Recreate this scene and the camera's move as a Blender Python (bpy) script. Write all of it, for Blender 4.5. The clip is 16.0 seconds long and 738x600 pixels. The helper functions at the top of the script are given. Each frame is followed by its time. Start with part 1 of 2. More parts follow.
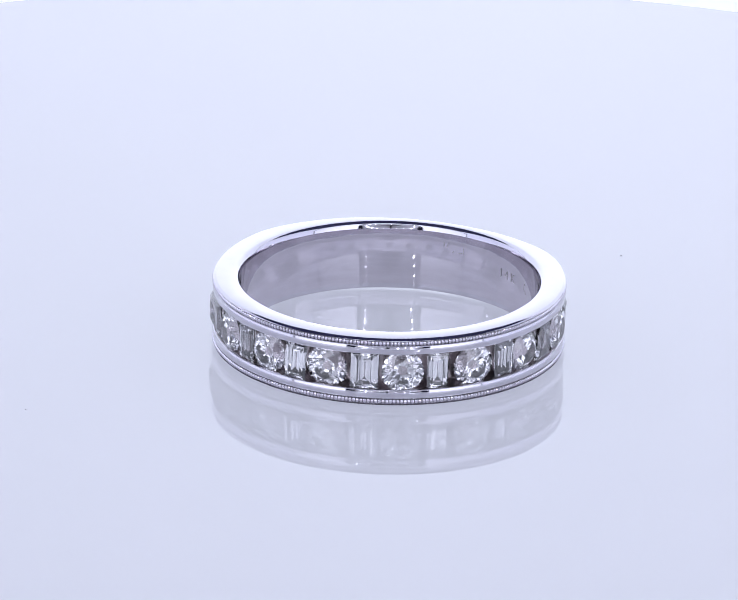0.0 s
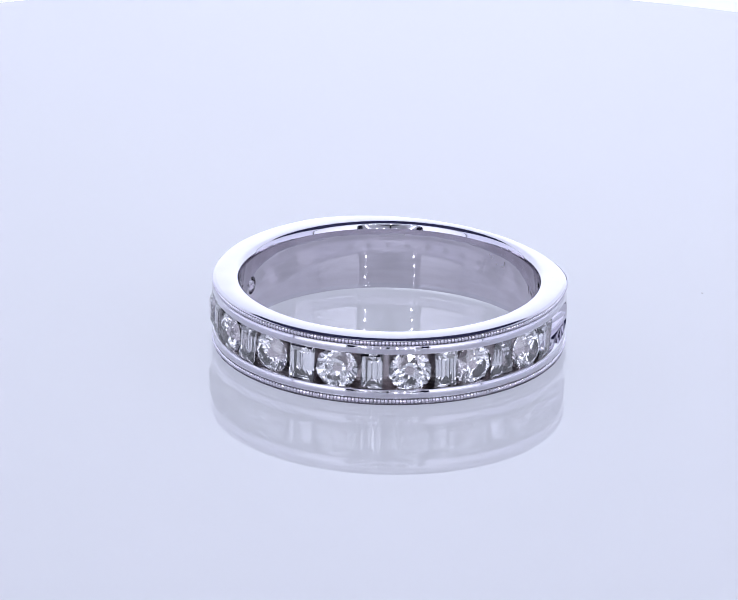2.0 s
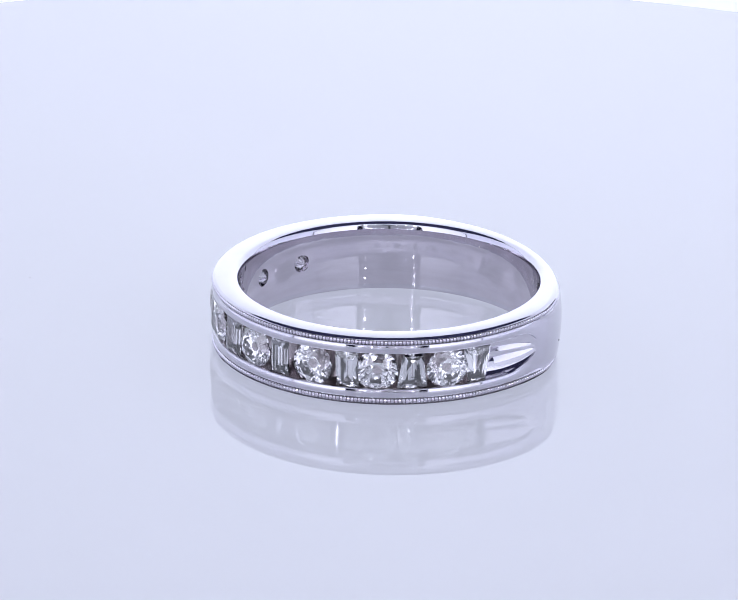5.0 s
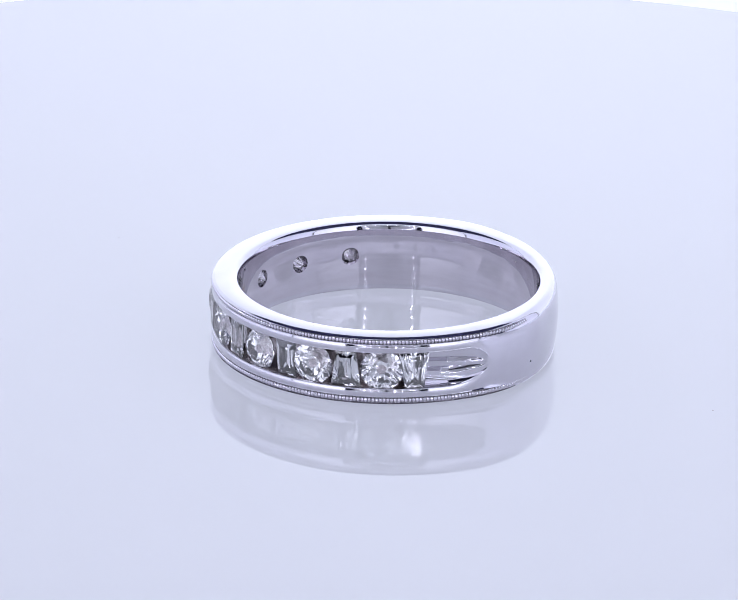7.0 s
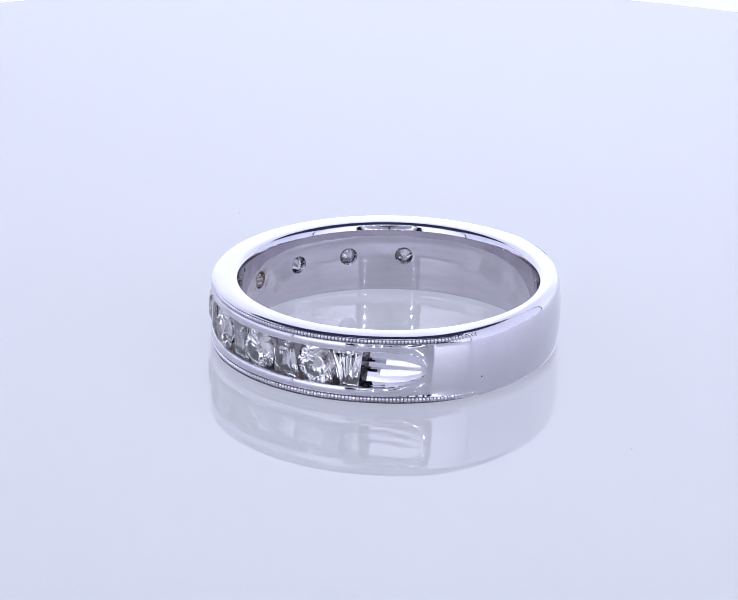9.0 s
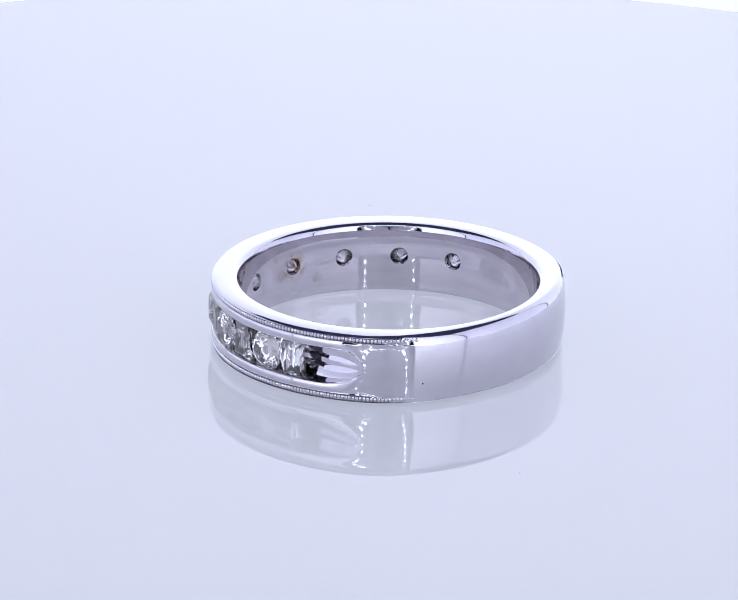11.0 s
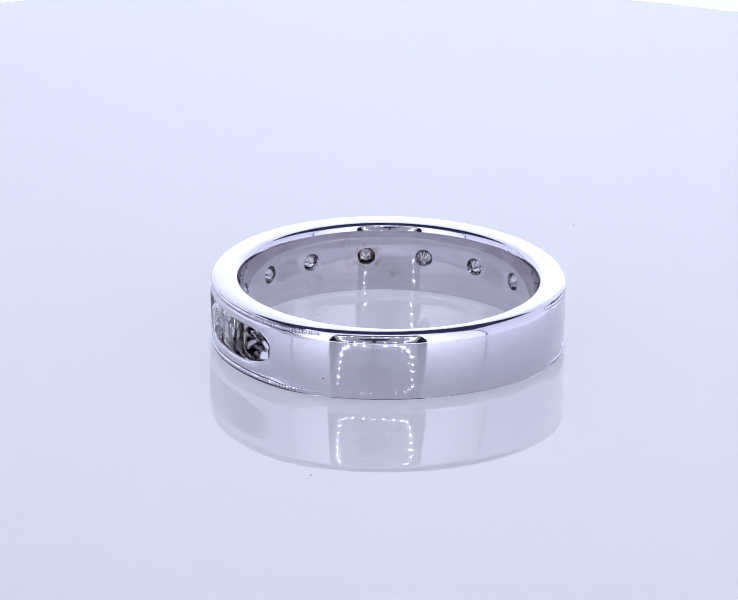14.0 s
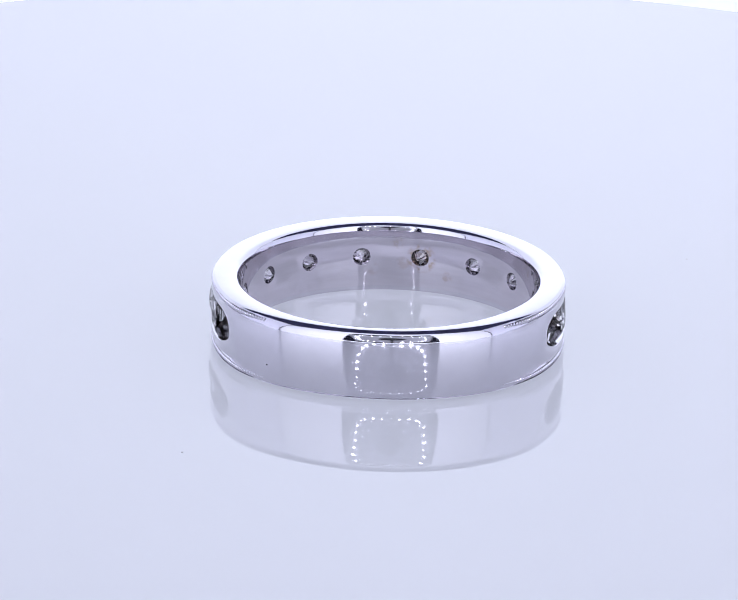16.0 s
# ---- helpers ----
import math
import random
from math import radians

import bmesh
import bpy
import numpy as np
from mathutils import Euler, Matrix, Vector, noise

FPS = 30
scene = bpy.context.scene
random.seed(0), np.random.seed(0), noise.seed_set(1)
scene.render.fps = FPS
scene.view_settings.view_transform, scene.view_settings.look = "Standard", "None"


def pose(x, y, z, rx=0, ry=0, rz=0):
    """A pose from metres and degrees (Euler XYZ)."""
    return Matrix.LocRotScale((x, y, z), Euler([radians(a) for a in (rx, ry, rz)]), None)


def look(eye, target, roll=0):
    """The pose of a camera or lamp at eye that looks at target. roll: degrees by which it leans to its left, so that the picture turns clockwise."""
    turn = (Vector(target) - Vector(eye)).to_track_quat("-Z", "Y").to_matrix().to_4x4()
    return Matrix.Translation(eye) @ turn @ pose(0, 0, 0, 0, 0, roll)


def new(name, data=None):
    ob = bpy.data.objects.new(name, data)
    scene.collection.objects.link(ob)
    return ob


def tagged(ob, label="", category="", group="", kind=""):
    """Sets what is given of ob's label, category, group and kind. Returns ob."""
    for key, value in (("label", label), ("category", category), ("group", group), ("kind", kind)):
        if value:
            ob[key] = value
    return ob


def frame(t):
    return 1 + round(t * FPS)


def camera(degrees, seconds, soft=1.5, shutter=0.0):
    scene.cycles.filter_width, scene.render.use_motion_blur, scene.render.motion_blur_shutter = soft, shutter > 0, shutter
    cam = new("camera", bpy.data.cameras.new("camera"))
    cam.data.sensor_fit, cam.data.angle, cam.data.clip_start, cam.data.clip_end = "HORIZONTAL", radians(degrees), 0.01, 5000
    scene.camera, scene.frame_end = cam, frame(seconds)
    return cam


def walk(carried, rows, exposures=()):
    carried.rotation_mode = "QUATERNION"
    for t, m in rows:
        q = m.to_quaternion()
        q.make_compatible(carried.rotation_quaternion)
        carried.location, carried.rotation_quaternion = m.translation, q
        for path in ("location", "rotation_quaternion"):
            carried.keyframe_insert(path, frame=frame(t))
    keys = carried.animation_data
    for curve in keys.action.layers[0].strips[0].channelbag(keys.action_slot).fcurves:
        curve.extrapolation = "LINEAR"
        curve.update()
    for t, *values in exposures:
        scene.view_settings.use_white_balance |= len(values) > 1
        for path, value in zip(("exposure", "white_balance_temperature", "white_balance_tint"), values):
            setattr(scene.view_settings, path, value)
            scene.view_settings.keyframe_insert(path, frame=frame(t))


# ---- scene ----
MM = 0.001
FOV, ELEV, DIST = 7.48, 21.15, 329.59
YAW, PITCH, ROLL = -0.240, -0.388, 1.163
cam = camera(FOV, 16.0, soft=0.85)
EYE = Vector((0, -DIST * math.cos(radians(ELEV)), DIST * math.sin(radians(ELEV)))) * MM
AIM = Vector((math.sin(radians(YAW)) * math.cos(radians(ELEV + PITCH)),
              math.cos(radians(YAW)) * math.cos(radians(ELEV + PITCH)),
              -math.sin(radians(ELEV + PITCH))))
CAM_POSE = look(EYE, EYE + AIM, ROLL)
walk(cam, [(0, CAM_POSE), (16, CAM_POSE)], exposures=[(0, 0.0), (16, 0.0)])

# ---- world: the dim studio outside the light box ----
world = bpy.data.worlds.new("studio")
scene.world = world
world.use_nodes = True
world.node_tree.nodes["Background"].inputs[0].default_value = (0.45, 0.47, 0.90, 1)
world.node_tree.nodes["Background"].inputs[1].default_value = 0.03
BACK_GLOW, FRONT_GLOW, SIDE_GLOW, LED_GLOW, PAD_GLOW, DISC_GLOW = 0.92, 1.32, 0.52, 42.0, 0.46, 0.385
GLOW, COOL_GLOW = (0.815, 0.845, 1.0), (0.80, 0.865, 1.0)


# ---- materials ----
def material(name, color, rough=0.5, metal=0.0, ior=1.5, transmission=0.0, glow=0.0, tint=GLOW, grain=0.0, scale=40.0, bump=0.0,
             rough_var=0.0, wave=0.0, stretch=(1, 1, 1)):
    m = bpy.data.materials.new(name)
    m.use_nodes = True
    nt = m.node_tree
    b = nt.nodes["Principled BSDF"]
    b.inputs["Base Color"].default_value = (*color, 1)
    b.inputs["Roughness"].default_value = rough
    b.inputs["Metallic"].default_value = metal
    b.inputs["IOR"].default_value = ior
    b.inputs["Transmission Weight"].default_value = transmission
    if glow:
        b.inputs["Emission Color"].default_value = (*tint, 1)
        b.inputs["Emission Strength"].default_value = glow
    if grain or bump or rough_var or wave:
        co = nt.nodes.new("ShaderNodeTexCoord")
        mp = nt.nodes.new("ShaderNodeMapping")
        mp.inputs["Scale"].default_value = tuple(s / MM for s in stretch)
        nt.links.new(co.outputs["Object"], mp.inputs["Vector"])
        big = nt.nodes.new("ShaderNodeTexNoise")
        big.inputs["Scale"].default_value = scale * 0.12
        big.inputs["Detail"].default_value = 3
        fine = nt.nodes.new("ShaderNodeTexNoise")
        fine.inputs["Scale"].default_value = scale
        fine.inputs["Detail"].default_value = 4
        for n in (big, fine):
            nt.links.new(mp.outputs["Vector"], n.inputs["Vector"])
        if grain:
            ramp = nt.nodes.new("ShaderNodeMix")
            ramp.data_type = "RGBA"
            ramp.inputs[6].default_value = (*[c * (1 - grain) for c in color], 1)
            ramp.inputs[7].default_value = (*[min(1, c * (1 + grain)) for c in color], 1)
            nt.links.new(big.outputs["Fac"], ramp.inputs[0])
            nt.links.new(ramp.outputs[2], b.inputs["Base Color"])
        if rough_var:
            mr = nt.nodes.new("ShaderNodeMapRange")
            mr.inputs["To Min"].default_value = max(0, rough - rough_var)
            mr.inputs["To Max"].default_value = rough + rough_var
            nt.links.new(fine.outputs["Fac"], mr.inputs["Value"])
            nt.links.new(mr.outputs["Result"], b.inputs["Roughness"])
        if wave:
            wv = nt.nodes.new("ShaderNodeBump")
            wv.inputs["Strength"].default_value = wave
            wv.inputs["Distance"].default_value = 0.02 * MM
            nt.links.new(big.outputs["Fac"], wv.inputs["Height"])
            nt.links.new(wv.outputs["Normal"], b.inputs["Normal"])
        if bump:
            bp = nt.nodes.new("ShaderNodeBump")
            bp.inputs["Strength"].default_value = bump
            bp.inputs["Distance"].default_value = 0.02 * MM
            nt.links.new(fine.outputs["Fac"], bp.inputs["Height"])
            nt.links.new(bp.outputs["Normal"], b.inputs["Normal"])
    return m


GOLD = material("polished_white_gold", (0.655, 0.64, 0.69), 0.05, 1.0, grain=0.05, scale=6, rough_var=0.03, wave=0.30)
GOLD_INNER = material("worn_inner_gold", (0.66, 0.63, 0.68), 0.045, 1.0, grain=0.08, scale=7, rough_var=0.03, wave=0.14,
                      stretch=(0.5, 0.5, 3))
# darker, rougher metal for the floor of the beaded grooves
GOLD_DARK = material("dark_groove_gold", (0.42, 0.40, 0.43), 0.45, 1.0)
# channel metal between the stones, darker and rougher than the band
GOLD_SEAT = material("dark_stone_seat", (0.54, 0.49, 0.50), 0.26, 1.0, grain=0.25, scale=9)
GOLD_WORN = material("worn_engraving", (0.56, 0.53, 0.56), 0.3, 1.0)
DIAMOND = material("diamond", (0.99, 0.99, 1.0), 0.0, 0.0, 2.42, 1.0)
# opal acrylic; its own emission stands in for light from below and fills shadows
ACRYLIC = material("self_glowing_acrylic", (0.36, 0.36, 0.38), 0.02, 0.0, 1.50, glow=DISC_GLOW, tint=(0.80, 0.845, 1.035), grain=0.02, scale=0.4)
# emission added to the floor to whiten what shows past the disc
PAD = material("opal_floor_added_glow", (0.75, 0.75, 0.77), 0.7, glow=PAD_GLOW, grain=0.02, scale=0.3)
FABRIC = material("white_tent_fabric", (0.90, 0.90, 0.92), 0.9, grain=0.03, scale=0.3)
# panel emission takes the place of lamps; none are built behind the fabric
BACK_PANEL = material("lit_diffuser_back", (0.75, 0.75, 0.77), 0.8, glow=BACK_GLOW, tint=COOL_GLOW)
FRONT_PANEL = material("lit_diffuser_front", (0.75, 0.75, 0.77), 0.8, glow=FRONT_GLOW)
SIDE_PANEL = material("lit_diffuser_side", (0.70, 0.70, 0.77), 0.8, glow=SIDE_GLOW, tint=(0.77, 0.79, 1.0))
TOP_CLOTH = material("dark_blue_roof", (0.025, 0.025, 0.065), 0.9, grain=0.1, scale=0.3)
POST = material("black_plastic", (0.03, 0.03, 0.035), 0.4)
SEAM = material("grey_plastic", (0.14, 0.14, 0.17), 0.5)
BENCH = material("pale_grey_laminate", (0.42, 0.42, 0.44), 0.45, grain=0.06, scale=0.05, rough_var=0.05)
LED = material("led_emitter", (0.95, 0.97, 1.0), 0.4, glow=LED_GLOW)
PLATE = material("grey_lamp_plate", (0.68, 0.68, 0.72), 0.5, grain=0.04, scale=0.2)
DUST = material("grey_dust", (0.42, 0.41, 0.46), 0.9)


def painted_glow_falloff(m, spot, reach, near, far):
    """Paints a pool of emission on the panel, fading with distance from spot; no lamp there."""
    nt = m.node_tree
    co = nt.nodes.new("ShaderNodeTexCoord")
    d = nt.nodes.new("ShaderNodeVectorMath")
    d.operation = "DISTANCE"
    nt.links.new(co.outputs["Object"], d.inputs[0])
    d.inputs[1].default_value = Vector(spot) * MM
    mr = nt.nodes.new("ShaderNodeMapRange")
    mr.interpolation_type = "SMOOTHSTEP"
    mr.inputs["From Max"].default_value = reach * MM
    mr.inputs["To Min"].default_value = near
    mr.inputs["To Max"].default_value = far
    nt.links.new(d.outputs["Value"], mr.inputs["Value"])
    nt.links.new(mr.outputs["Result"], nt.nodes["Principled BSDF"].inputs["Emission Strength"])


# brighter glow painted round a point of the front and back walls
painted_glow_falloff(FRONT_PANEL, (0, -150, 70), 300, FRONT_GLOW * 1.08, FRONT_GLOW * 0.42)
painted_glow_falloff(BACK_PANEL, (14, 170, 38), 130, BACK_GLOW * 1.25, BACK_GLOW * 0.7)


def part(name, bm, mat, parent, label="", sharp=None):
    me = bpy.data.meshes.new(name)
    bm.normal_update()
    bm.to_mesh(me)
    bm.free()
    me.materials.append(mat)
    if sharp:
        me.shade_smooth()
        me.set_sharp_from_angle(angle=radians(sharp))
    ob = new(name, me)
    if parent:
        ob.parent = parent
    return tagged(ob, label)


def box_bm(x0, x1, y0, y1, z0, z1):
    bm = bmesh.new()
    bmesh.ops.create_cube(bm, size=1)
    for v in bm.verts:
        v.co = Vector(((x0 + x1) / 2 + v.co.x * (x1 - x0), (y0 + y1) / 2 + v.co.y * (y1 - y0),
                       (z0 + z1) / 2 + v.co.z * (z1 - z0))) * MM
    return bm


def setting(name, bm, mat, label, category="wall"):
    return tagged(part(name, bm, mat, None), label, category, kind="structure")


# ---- light box round the turntable ----
HALF, FRONT, BACK, FLOOR, TOP = 265.0, -150.0, 170.0, -14.0, 262.0
OPEN_X, OPEN_Z0, OPEN_Z1 = 73.0, 1.0, 185.0


def light_box():
    setting("floor", box_bm(-HALF - 4, HALF + 4, FRONT - 4, BACK + 4, FLOOR - 4, FLOOR), PAD,
            "white opal light box floor with an added glow", "floor")
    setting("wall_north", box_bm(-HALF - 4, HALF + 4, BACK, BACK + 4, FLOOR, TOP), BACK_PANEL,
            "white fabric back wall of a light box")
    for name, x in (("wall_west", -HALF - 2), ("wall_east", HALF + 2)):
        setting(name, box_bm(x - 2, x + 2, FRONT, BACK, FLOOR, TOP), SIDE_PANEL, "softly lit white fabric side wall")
    # unseen roof, added so that the rims reflect a dark navy line
    setting("ceiling", box_bm(-HALF - 4, HALF + 4, FRONT - 4, BACK + 4, TOP, TOP + 4), TOP_CLOTH,
            "unseen dark blue roof added for dark reflections", "ceiling")
    bm = bmesh.new()
    for a in ((-HALF, -OPEN_X, FLOOR, TOP), (OPEN_X, HALF, FLOOR, TOP), (-OPEN_X, OPEN_X, FLOOR, OPEN_Z0),
              (-OPEN_X, OPEN_X, OPEN_Z1, TOP)):
        b2 = box_bm(a[0], a[1], FRONT - 4, FRONT, a[2], a[3])
        me = bpy.data.meshes.new("tmp")
        b2.to_mesh(me)
        b2.free()
        bm.from_mesh(me)
        bpy.data.meshes.remove(me)
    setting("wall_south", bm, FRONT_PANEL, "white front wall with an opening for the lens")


light_box()
setting("ground", box_bm(-1500, 1500, -1500, 1500, FLOOR - 44, FLOOR - 4), BENCH, "pale grey laminate studio bench top", "bench")


def corner_posts():
    for x in (-HALF + 2.4, HALF - 2.4):
        for y in (FRONT + 2.4, BACK - 2.4):
            bm = bmesh.new()
            bmesh.ops.create_cone(bm, cap_ends=True, segments=16, radius1=2.4 * MM, radius2=2.4 * MM, depth=(TOP - FLOOR) * MM)
            for v in bm.verts:
                v.co += Vector((x, y, (TOP + FLOOR) / 2)) * MM
            tagged(part("tent_post", bm, SEAM, None, sharp=40), "thin grey plastic corner post of a light box", "post",
                   group="posts of the light box")


corner_posts()


def ring_light():
    lamp = tagged(new("led_light"), "square grey lamp plate with a frame of small white leds", "lamp")
    lamp.matrix_world = look(EYE - AIM * 20 * MM + Vector((0, 0, 0.016)), EYE + AIM, ROLL)
    bm = box_bm(-134, 134, -134, 134, 0, 6)
    part("plate", bm, PLATE, lamp)
    base = lamp.matrix_world.inverted()
    foot = lamp.matrix_world.translation / MM
    y = foot.y - 16
    bm = box_bm(foot.x - 5, foot.x + 5, y - 5, y + 5, FLOOR - 4, foot.z + 12)
    part("pole", bm, POST, lamp, "black upright pole").matrix_local = base
    bm = box_bm(foot.x - 5, foot.x + 5, y, foot.y - 3, foot.z - 8, foot.z + 2)
    part("bracket", bm, POST, lamp).matrix_local = base
    bm = box_bm(foot.x - 60, foot.x + 60, y - 45, y + 45, FLOOR - 4, FLOOR + 2)
    part("base_plate", bm, POST, lamp, "flat black base plate").matrix_local = base
    bm = bmesh.new()
    bmesh.ops.create_cone(bm, cap_ends=True, segments=48, radius1=46 * MM, radius2=46 * MM, depth=3 * MM)
    part("lens_opening", bm, POST, lamp, "round black lens opening")
    half, corner, n = 113.0, 52.0, 28
    for i in range(n):
        s = (i + 0.5) / n * 8 * half
        side, u = int(s // (2 * half)), s % (2 * half) - half
        x, y = [(u, half), (half, -u), (-u, -half), (-half, u)][side]
        ex, ey = max(abs(x) - (half - corner), 0), max(abs(y) - (half - corner), 0)
        d = math.hypot(ex, ey)
        if ex and ey and d > corner:
            x = math.copysign(half - corner + ex * corner / d, x)
            y = math.copysign(half - corner + ey * corner / d, y)
        bm = bmesh.new()
        bmesh.ops.create_uvsphere(bm, u_segments=10, v_segments=6, radius=3.3 * MM)
        for v in bm.verts:
            v.co += Vector((x, y, -1.0)) * MM
        part("led", bm, LED, lamp)


ring_light()

# ---- turntable ----
DISC_R = 69.3


def turntable():
    bm = bmesh.new()
    prof = [(0, 0), (DISC_R - 0.6, 0), (DISC_R - 0.2, -0.2), (DISC_R, -0.6), (DISC_R, -5.4), (DISC_R - 0.6, -6), (0, -6)]
    prof = [(r, z - 0.20) for r, z in prof]
    n = 160
    rows = []
    for r, z in prof:
        if r == 0:
            rows.append([bm.verts.new((0, 0, z * MM))])
        else:
            rows.append([bm.verts.new((r * math.cos(2 * math.pi * i / n) * MM, r * math.sin(2 * math.pi * i / n) * MM, z * MM))
                         for i in range(n)])
    for a, b in zip(rows, rows[1:]):
        for i in range(n):
            j = (i + 1) % n
            if len(a) == 1:
                bm.faces.new((a[0], b[i], b[j]))
            elif len(b) == 1:
                bm.faces.new((a[i], b[0], a[j]))
            else:
                bm.faces.new((a[i], b[i], b[j], a[j]))
    bmesh.ops.recalc_face_normals(bm, faces=bm.faces)
    disc = tagged(new("turntable"), "glossy white acrylic turntable disc with an added glow", "turntable")
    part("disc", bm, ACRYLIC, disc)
    bm = bmesh.new()
    bmesh.ops.create_cone(bm, cap_ends=True, segments=48, radius1=32 * MM, radius2=30 * MM, depth=8 * MM)
    for v in bm.verts:
        v.co.z -= 10.2 * MM
    part("base", bm, FABRIC, disc, "white round plinth")
    return disc


DISC = turntable()


def speck(name, radius, ang, size):
    bm = bmesh.new()
    bmesh.ops.create_icosphere(bm, subdivisions=1, radius=size * MM)
    for v in bm.verts:
        v.co.x *= 1.5
        v.co.z = v.co.z * 0.5 + size * 0.5 * MM
    ob = tagged(part(name, bm, DUST, None), "tiny grey dust speck on the turntable", "dust", group="dust on the turntable")
    a = radians(ang)
    return ob, Vector((radius * math.cos(a), radius * math.sin(a), -0.20))


SPECKS = [speck("dust_speck", 20.9, 47.6, 0.055), speck("dust_speck", 23.5, 210.0, 0.045)]

# ---- the ring; psi is the angle from the middle of the stones ----
MID = -101.2
HEIGHT, ZC, R_OUT, R_IN = 4.02, 2.01, 10.30, 8.62
SINK = 0.20
ROUNDS = [84.8, 61.7, 39.8, 16.3, -8.9, -31.2, -53.1, -75.5]
# angle, taper, width
BAGUETTES = [(95.2, 1, 1.45), (73.0, -1, 1.45), (51.9, 0, 1.35), (27.6, 0, 1.25), (3.8, 0, 1.58), (-20.0, 0, 1.4),
             (-42.0, 0, 1.3), (-64.5, 0, 1.4), (-86.5, -1, 1.4)]
HOLES = [-78.0, -55.9, -33.8, -10.9, 12.4, 34.5, 56.5, 78.5]
HOLE_R, CH_END, CH_STRAIGHT, HW = 0.53, 120.5, 110.0, 1.09


def smooth(x):
    x = min(max(x, 0), 1)
    return x * x * (3 - 2 * x)


# the base's radius of curvature every six degrees from psi = 98 on: two soft corners, a flattened worn base between them
BEND = [11.1, 12.3, 11.9, 10.5, 8.4, 6.7, 6.9, 7.4, 8.3, 10.3, 13.2, 13.7, 13.0, 12.0, 11.2, 12.1, 12.4, 11.1, 9.5, 8.2, 7.5,
        7.6, 8.3, 9.3, 10.3, 11.0, 11.3, 10.9]


def ring_plan():
    """Walks round the plan by its curvature, closes it and gives its radius by angle."""
    deg = np.arange(1440) * 0.25
    b = np.radians(deg)
    r = np.interp(deg, 98 + 6.0 * np.arange(len(BEND)), BEND, left=R_OUT, right=R_OUT)
    soft = np.hanning(33)
    r = np.convolve(np.concatenate([r[-16:], r, r[:16]]), soft / soft.sum(), "valid")
    r -= 2 * np.mean(r * np.cos(b)) * np.cos(b) + 2 * np.mean(r * np.sin(b)) * np.sin(b)
    x, y = np.cumsum(-r * np.sin(b)) * b[1], np.cumsum(r * np.cos(b)) * b[1]
    x, y = x - x[0] + R_OUT, y - (y[360] + y[1080]) / 2
    ang = np.degrees(np.arctan2(y, x)) % 360
    order = np.argsort(ang)
    return ang[order], np.hypot(x, y)[order]


PLAN_ANGLE, PLAN_RADIUS = ring_plan()


def outer(psi):
    return float(np.interp(psi % 360, PLAN_ANGLE, PLAN_RADIUS, period=360))


def place(psi, r, z):
    a = radians(MID + psi)
    return Vector((r * math.cos(a), r * math.sin(a), z)) * MM


def channel(a, straight, blunt):
    """Half height of the channel, which closes in a rounded end."""
    if a < straight:
        return HW
    if a < CH_END:
        return max(HW * (1 - ((a - straight) / (CH_END - straight)) ** blunt) ** 0.55, 0.05)
    return 0.05


def half_profile(R, a, hw, g, depth, edge):
    """From the rim (z = 0) over the beaded groove and the rail down the wall of the channel."""
    lo = ZC - hw
    rail, bar = 1 - smooth((a - 117) / 25), 1 - smooth((a - 109) / 13)

    def mixed(r, z, low=None, rail=rail):
        """The railed profile fades into a plain dome with a rolled edge."""
        low = z if low is None else low
        z = z * rail + low * (1 - rail)
        dome = R - (z - ZC) ** 2 / 21 - roll * 0.42 * max(0, 1 - z / roll) ** 2
        dome -= fillet * (1 - math.sqrt(1 - max(0, 1 - z / fillet) ** 2))
        return (r * rail + dome * (1 - rail), z)

    e, roll, fillet = edge / 0.17, edge * 2.3, edge * 0.55
    groove = ((R - 0.05 - 0.11 * e, 0.0), (R - 0.05 - 0.10 * e, 0.004 * e), (R - 0.05 - 0.09 * e, 0.008 * e),
              (R - 0.05 - 0.055 * e, 0.034 * e), (R - 0.05 - 0.02 * e, 0.06 * e), (R - 0.05, 0.085 * e),
              (R - 0.05 - g, 0.03 + 0.085 * e), (R - 0.05 - g, 0.39), (R - 0.04, 0.42))
    lows = (0, 0.01, 0.03, 0.08, 0.15, 0.24, 0.42, 0.68, 1.0)
    pts = [mixed(r, z, roll * low) for (r, z), low in zip(groove, lows)]
    for k in (0.06, 0.16, 0.3, 0.42, 0.56, 0.7, 0.84, 0.94):
        z = 0.42 + 0.15 * (1 - rail)
        z += (lo - z) * k
        pts.append(mixed(R - 0.06 * (2 * k - 1) ** 2, z, rail=bar))
    pts += [(R - 0.04 * min(1, depth * 5), lo), (R - 0.10 * depth, lo + 0.03 * hw), (R - depth, lo + 0.06 * hw)]
    return pts


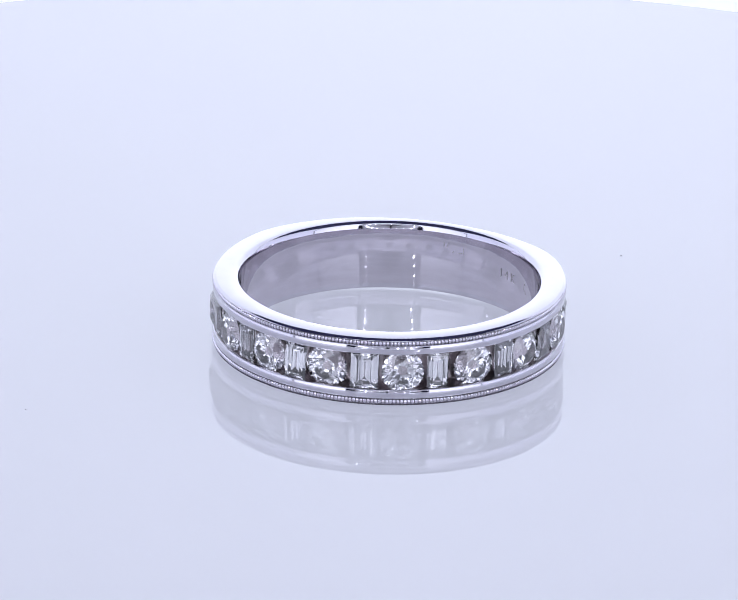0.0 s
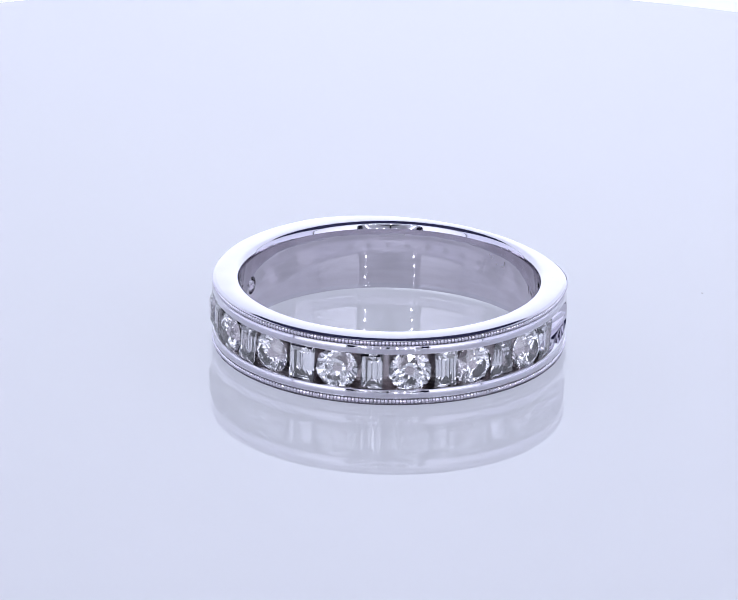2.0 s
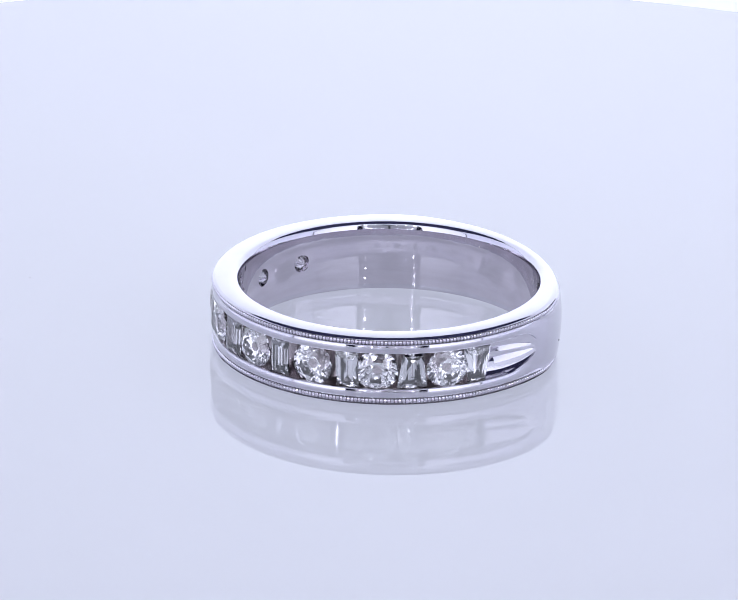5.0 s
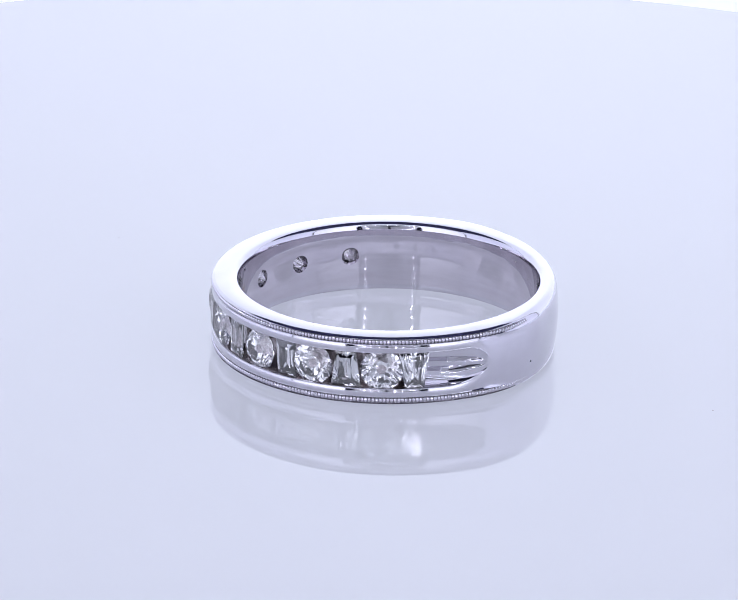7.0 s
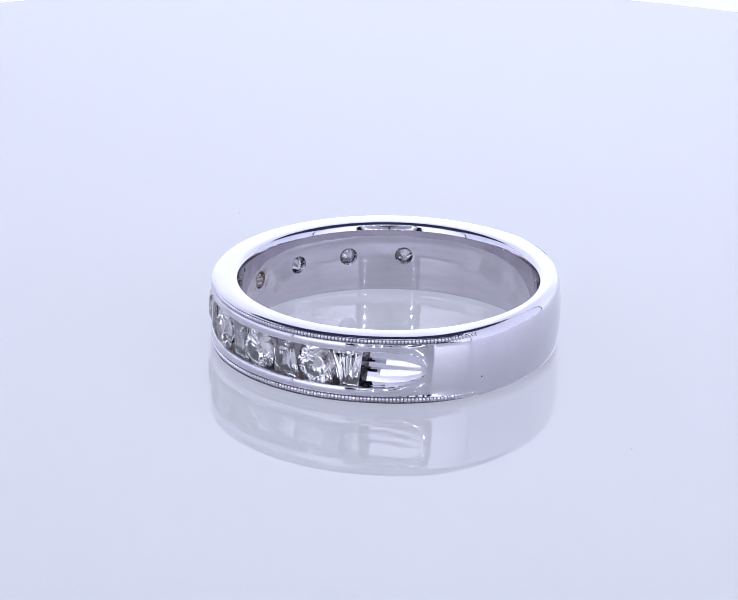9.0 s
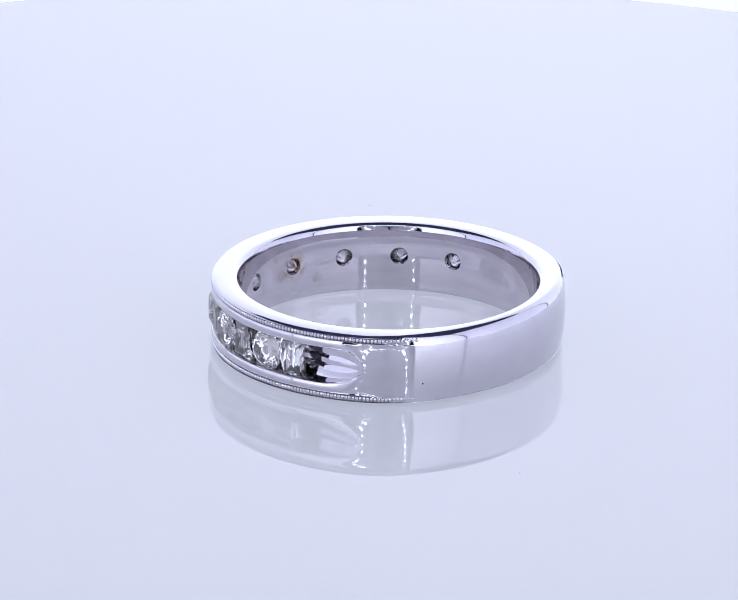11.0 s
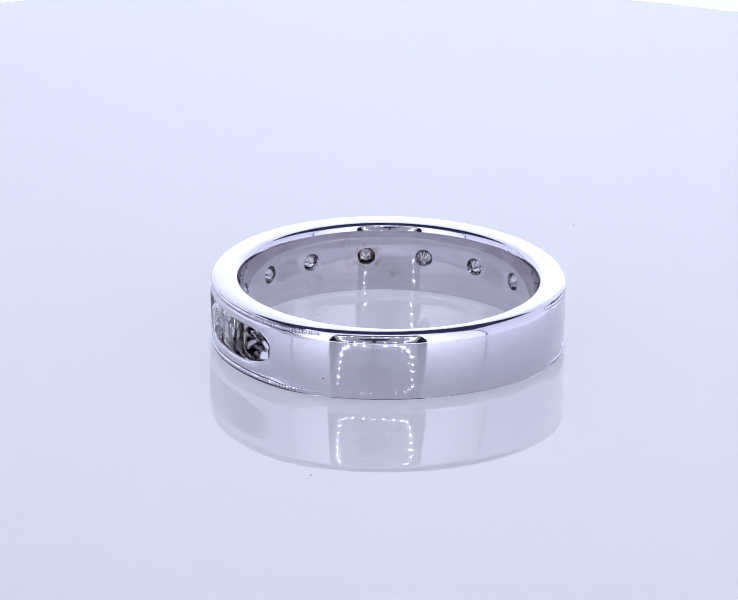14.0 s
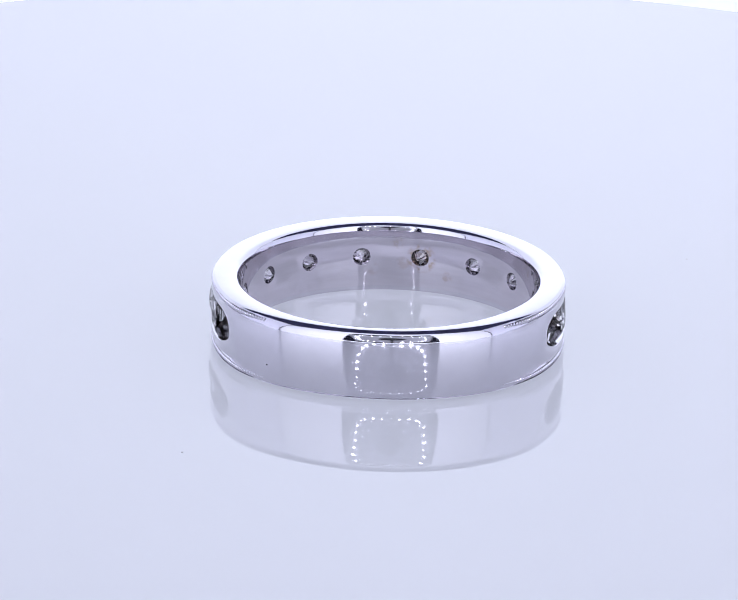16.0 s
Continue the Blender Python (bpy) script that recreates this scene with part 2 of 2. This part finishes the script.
def band(ring):
    bm = bmesh.new()
    n = 1080
    zin = [i * HEIGHT / 72 for i in range(2, 66)]
    # the milled floor of the channel: ledges with two cut grooves between them
    ks = (-0.88, -0.62, -0.44, -0.22, -0.17, 0.0, 0.10, 0.30, 0.35, 0.5, 0.66, 0.88)
    mill = (0.02, 0.06, 0.08, 0.32, 0.12, 0.10, 0.10, 0.30, 0.10, 0.08, 0.06, 0.02)
    cols = []
    for i in range(n):
        psi = -180 + 360 * i / n
        a = abs(psi)
        R = outer(psi)
        g = 0.12 * (1 - smooth((a - 132) / 6))
        a_ch = a if psi > 0 else a + 3.5
        low_hw, high_hw = channel(a_ch, CH_STRAIGHT - 5, 1.9), channel(a_ch, CH_STRAIGHT + 1, 2.8)
        # the cutter ran out along a straight ramp
        depth = 1.0
        if a_ch > 96:
            depth = min(max(R - 9.25 / math.cos(radians(min(a_ch, 125) - 93)), 0.0), 1.0) + 0.06 * (1 - smooth((a_ch - 118) / 2.5))
        pts = half_profile(R, a, low_hw, g, depth, 0.03)
        wall = len(pts)
        for k, cut in zip(ks, mill):
            pts.append((R - depth * (1 + 0.1 + (cut - 0.1) * smooth((a_ch - 95) / 3)), ZC + (low_hw if k < 0 else high_hw) * k))
        pts += [(r, HEIGHT - z) for r, z in reversed(half_profile(R, a, high_hw, g, depth, 0.24))]
        top_groove = len(pts) - 8
        # top face, inner fillet, inner wall down, inner fillet, underside
        f = 0.35
        rim = R_IN + 0.10
        for k in range(0, 6):
            t = math.pi / 2 * k / 5
            pts.append((rim + f * (1 - math.sin(t)), HEIGHT - f * (1 - math.cos(t))))
        inner_start = len(pts)
        for z in reversed(zin):
            pts.append((R_IN + (z - ZC) ** 2 / 31, z))
        inner_end = len(pts)
        fb, rim_low = 0.09, R_IN + (zin[0] - ZC) ** 2 / 31
        for k in range(5, -1, -1):
            t = math.pi / 2 * k / 5
            pts.append((rim_low + fb * (1 - math.sin(t)), fb * (1 - math.cos(t)) - SINK * smooth(1.6 - 1.6 * k / 5)))
        # the underside bulges a little, so the ring touches the disc on a narrow band
        for k in (0.12, 0.3, 0.5, 0.7, 0.82, 0.92):
            r0, r1 = rim_low + fb, R - 0.10
            pts.append((r0 + (r1 - r0) * k, -SINK * (1 if k < 0.2 else 1 - ((k - 0.2) / 0.8) ** 1.25)))
        row = []
        for j, (r, z) in enumerate(pts):
            p2 = psi
            if inner_start <= j < inner_end:
                for h in HOLES:
                    x, y = radians(psi - h) * R_IN, z - ZC
                    d = math.hypot(x, y)
                    if d < HOLE_R + 0.03:
                        if d > HOLE_R - 0.03:
                            q = HOLE_R / d
                            p2, z = h + math.degrees(x * q / R_IN), ZC + y * q
                        else:
                            r += 0.34
            row.append(bm.verts.new(place(p2, r, z)))
        cols.append((row, psi))
    m = len(cols[0][0])
    for i in range(n):
        a, psi = cols[i]
        b = cols[(i + 1) % n][0]
        for j in range(m):
            q = (j + 1) % m
            fc = bm.faces.new((a[j], b[j], b[q], a[q]))
            if inner_start <= j < inner_end - 1:
                fc.material_index = 1
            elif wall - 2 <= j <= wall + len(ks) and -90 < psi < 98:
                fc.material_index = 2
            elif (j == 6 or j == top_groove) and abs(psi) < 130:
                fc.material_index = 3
    bmesh.ops.recalc_face_normals(bm, faces=bm.faces)
    ob = part("band", bm, GOLD, ring, "polished white gold band with a flattened base", sharp=35)
    ob.data.materials.append(GOLD_INNER)
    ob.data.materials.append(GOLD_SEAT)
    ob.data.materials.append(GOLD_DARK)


def milgrain(ring):
    for name, z in (("milgrain_edge", 0.23), ("milgrain_edge", HEIGHT - 0.27)):
        verts, faces = [], []
        step = 0.212 / 10.3
        count = int(radians(276) / step)
        for i in range(count):
            psi = -138 + 276 * (i + 0.5) / count
            rb = 0.10
            c = place(psi, outer(psi) - 0.08 - 0.14 * smooth((abs(psi) - 125) / 13), z)
            a = radians(MID + psi)
            ex, ey, ez = Vector((-math.sin(a), math.cos(a), 0)), Vector((0, 0, 1)), Vector((math.cos(a), math.sin(a), 0))
            o = len(verts)
            verts.append(c + ez * rb * MM)
            for lat in (40, 80):
                for k in range(8):
                    q = math.pi / 4 * k
                    s, h = math.sin(radians(lat)) * rb * MM, math.cos(radians(lat)) * rb * MM
                    verts.append(c + ex * s * math.cos(q) + ey * s * math.sin(q) * 1.4 + ez * h)
            for k in range(8):
                l = (k + 1) % 8
                faces.append((o, o + 1 + k, o + 1 + l))
                faces.append((o + 1 + k, o + 9 + k, o + 9 + l, o + 1 + l))
        me = bpy.data.meshes.new(name)
        me.from_pydata([tuple(v) for v in verts], [], faces)
        me.materials.append(GOLD)
        me.shade_smooth()
        ob = new(name, me)
        ob.parent = ring
        tagged(ob, "row of tiny white gold milgrain beads", kind="stuff")


def facing(psi, r, z, turn=0.0):
    """A pose whose z axis points outwards at psi and whose y axis is up."""
    a = radians(MID + psi)
    ez, ey = Vector((math.cos(a), math.sin(a), 0)), Vector((0, 0, 1))
    ex = ey.cross(ez)
    m = Matrix((ex, ey, ez)).transposed().to_4x4()
    return Matrix.Translation(place(psi, r, z)) @ m @ pose(0, 0, 0, 0, 0, turn)


def hull(points):
    bm = bmesh.new()
    for p in points:
        bm.verts.new(Vector(p) * MM)
    bmesh.ops.convex_hull(bm, input=bm.verts)
    loose = [v for v in bm.verts if not v.link_faces]
    bmesh.ops.delete(bm, geom=loose, context="VERTS")
    bmesh.ops.dissolve_limit(bm, angle_limit=radians(0.5), verts=bm.verts, edges=bm.edges)
    return bm


def brilliant(radius):
    """Round brilliant cut: the girdle lies at z = 0 and the table faces +z."""
    pts = []
    for k in range(8):
        a, h = math.pi / 4 * k, math.pi / 4 * (k + 0.5)
        pts.append((0.56 * math.cos(a), 0.56 * math.sin(a), 0.30))
        pts.append((0.80 * math.cos(h), 0.80 * math.sin(h), 0.17))
        pts.append((0.24 * math.cos(h), 0.24 * math.sin(h), -0.70))
    for k in range(16):
        a = math.pi / 8 * k
        pts.append((math.cos(a), math.sin(a), 0.02))
        pts.append((math.cos(a), math.sin(a), -0.02))
    pts.append((0, 0, -0.87))
    return hull([(x * radius, y * radius, z * radius) for x, y, z in pts])


def baguette(w, h, taper):
    """Step cut: the girdle lies at z = 0; taper widens the upper end (1) or the lower end (-1)."""
    pts = []
    for s, t, z in ((0.55, 0.66, 0.22), (0.80, 0.85, 0.14), (1, 1, 0.02), (1, 1, -0.03), (0.55, 0.74, -0.34), (0.05, 0.42, -0.62)):
        for x in (-1, 1):
            for y in (-1, 1):
                pts.append((x * s * w / 2 * (1 + 0.22 * taper * y), y * t * h / 2, z))
    return hull(pts)


def stain(m, spots):
    """Brown tarnish round the given points of the inner wall."""
    nt = m.node_tree
    b = nt.nodes["Principled BSDF"]
    base = b.inputs["Base Color"].links[0].from_socket
    co = nt.nodes.new("ShaderNodeTexCoord")
    nz = nt.nodes.new("ShaderNodeTexNoise")
    nz.inputs["Scale"].default_value = 2500
    nt.links.new(co.outputs["Object"], nz.inputs["Vector"])
    for p, radius, amount in spots:
        d = nt.nodes.new("ShaderNodeVectorMath")
        d.operation = "DISTANCE"
        nt.links.new(co.outputs["Object"], d.inputs[0])
        d.inputs[1].default_value = p
        mr = nt.nodes.new("ShaderNodeMapRange")
        mr.inputs["From Min"].default_value = radius * MM
        mr.inputs["From Max"].default_value = radius * 0.55 * MM
        nt.links.new(d.outputs["Value"], mr.inputs["Value"])
        mul = nt.nodes.new("ShaderNodeMath")
        mul.operation = "MULTIPLY"
        nt.links.new(mr.outputs["Result"], mul.inputs[0])
        nr = nt.nodes.new("ShaderNodeMapRange")
        nr.inputs["From Min"].default_value = 0.42
        nr.inputs["From Max"].default_value = 0.6
        nr.inputs["To Max"].default_value = amount
        nt.links.new(nz.outputs["Fac"], nr.inputs["Value"])
        nt.links.new(nr.outputs["Result"], mul.inputs[1])
        mx = nt.nodes.new("ShaderNodeMix")
        mx.data_type = "RGBA"
        nt.links.new(mul.outputs["Value"], mx.inputs[0])
        nt.links.new(base, mx.inputs[6])
        mx.inputs[7].default_value = (0.47, 0.35, 0.25, 1)
        base = mx.outputs[2]
    nt.links.new(base, b.inputs["Base Color"])


def engraving(ring):
    for ch, psi in (("1", 141.4), ("4", 138.0), ("K", 133.8)):
        cu = bpy.data.curves.new("letter", "FONT")
        cu.body, cu.size, cu.align_x, cu.align_y = ch, 0.76 * MM, "CENTER", "CENTER"
        tmp = bpy.data.objects.new("letter", cu)
        scene.collection.objects.link(tmp)
        bpy.context.view_layer.update()
        me = bpy.data.meshes.new_from_object(tmp.evaluated_get(bpy.context.evaluated_depsgraph_get()))
        bpy.data.objects.remove(tmp)
        ob = new("engraved_letter", me)
        me.materials.append(GOLD_WORN)
        ob.parent = ring
        ob.matrix_local = facing(psi, R_IN - 0.012, 2.12) @ pose(0, 0, 0, 0, 180, 0)
    # worn strokes of a stamp that can no longer be read: angle, height, width, length, lean
    for psi, z, w, length, lean in ((124.6, 2.1, 0.06, 0.45, 12), (123.4, 1.8, 0.06, 0.30, -20), (161.0, 2.7, 0.05, 0.42, 0),
                                    (162.3, 2.55, 0.05, 0.28, 80), (165.5, 2.55, 0.06, 0.12, 60), (168.0, 2.9, 0.04, 0.32, 15),
                                    (169.3, 2.9, 0.04, 0.28, -15), (207.0, 3.25, 0.08, 0.08, 0)):
        ob = part("engraved_mark", box_bm(-w / 2, w / 2, -length / 2, length / 2, -0.008, 0.008), GOLD_WORN, ring,
                  "worn unreadable engraved stroke")
        ob.matrix_local = facing(psi, R_IN + (z - ZC) ** 2 / 31, z) @ pose(0, 0, 0, 0, 0, lean)
    bm = bmesh.new()
    bmesh.ops.create_icosphere(bm, subdivisions=2, radius=0.055 * MM)
    ob = part("pit", bm, POST, ring, "tiny dark pit in the polished metal")
    ob.matrix_local = facing(139.5, outer(139.5) - 0.05, 1.15)


def stones(ring):
    rng = random.Random(4)
    for psi in ROUNDS:
        ob = part("round_diamond", brilliant(1.23), DIAMOND, ring, "round brilliant cut clear diamond")
        ob.matrix_local = facing(psi + rng.uniform(-0.3, 0.3), outer(psi) - 0.24, ZC, rng.uniform(0, 45)) @ pose(
            0, 0, 0, rng.uniform(-3, 3), rng.uniform(-3, 3), 0)
    for psi, taper, width in BAGUETTES:
        ob = part("baguette_diamond", baguette(width, 2.18, taper), DIAMOND, ring, "clear step cut baguette diamond")
        ob.matrix_local = facing(psi, outer(psi) - 0.20, ZC, rng.uniform(-1.5, 1.5)) @ pose(
            0, 0, 0, rng.uniform(-3, 3), rng.uniform(-3, 3), 0)
    for psi in HOLES:
        ob = part("stone_point", brilliant(0.53), DIAMOND, ring, "diamond point seen through a drilled hole")
        ob.matrix_local = facing(psi, R_IN + 0.24, ZC, rng.uniform(0, 45)) @ pose(0, 0, 0, rng.uniform(-9, 9), rng.uniform(-9, 9), 0)


def wedding_ring():
    ring = tagged(new("wedding_ring"), "white gold wedding band with channel set diamonds and milgrain edges", "ring")
    band(ring)
    milgrain(ring)
    stones(ring)
    engraving(ring)
    stain(GOLD_INNER, [(place(-11.4, R_IN, ZC - 0.05), 0.98, 1.0), (place(-22.0, R_IN, 0.95), 0.45, 0.35),
                       (place(-4.0, R_IN, 1.6), 0.5, 0.25), (place(8.0, R_IN, 1.2), 0.5, 0.2), (place(-2.0, R_IN, 2.9), 0.45, 0.25)])
    return ring


RING = wedding_ring()
OFFSET, AXIS, LEAN = Vector((0.02, 0.0, 0.03)), Vector((-0.14, -0.08, 0)), pose(0, 0, 0, 0.5, 0, 0)


# ---- what turns ----
def motions():
    times = [0, 1, 2, 3, 4.2, 5.2, 6.3, 7, 8, 9.2, 9.9, 10.6, 11.3, 12, 13, 14, 15, 16]

    def turn(t):
        w = 10.70 * t
        w += 0.20 * smooth((t - 4.2) / 2.1)
        w -= 1.20 * smooth((t - 9.2) / 2.1)
        return -w

    def spun(v, t):
        a = radians(turn(t))
        return Matrix.Translation(Vector((v.x * math.cos(a) - v.y * math.sin(a), v.x * math.sin(a) + v.y * math.cos(a), v.z)) * MM + AXIS * MM) @ pose(
            0, 0, 0, 0, 0, turn(t))

    walk(DISC, [(t, spun(Vector((0, 0, 0)), t)) for t in times])
    walk(RING, [(t, spun(OFFSET, t) @ LEAN) for t in times])
    for ob, v in SPECKS:
        walk(ob, [(t, spun(v, t)) for t in times])


motions()
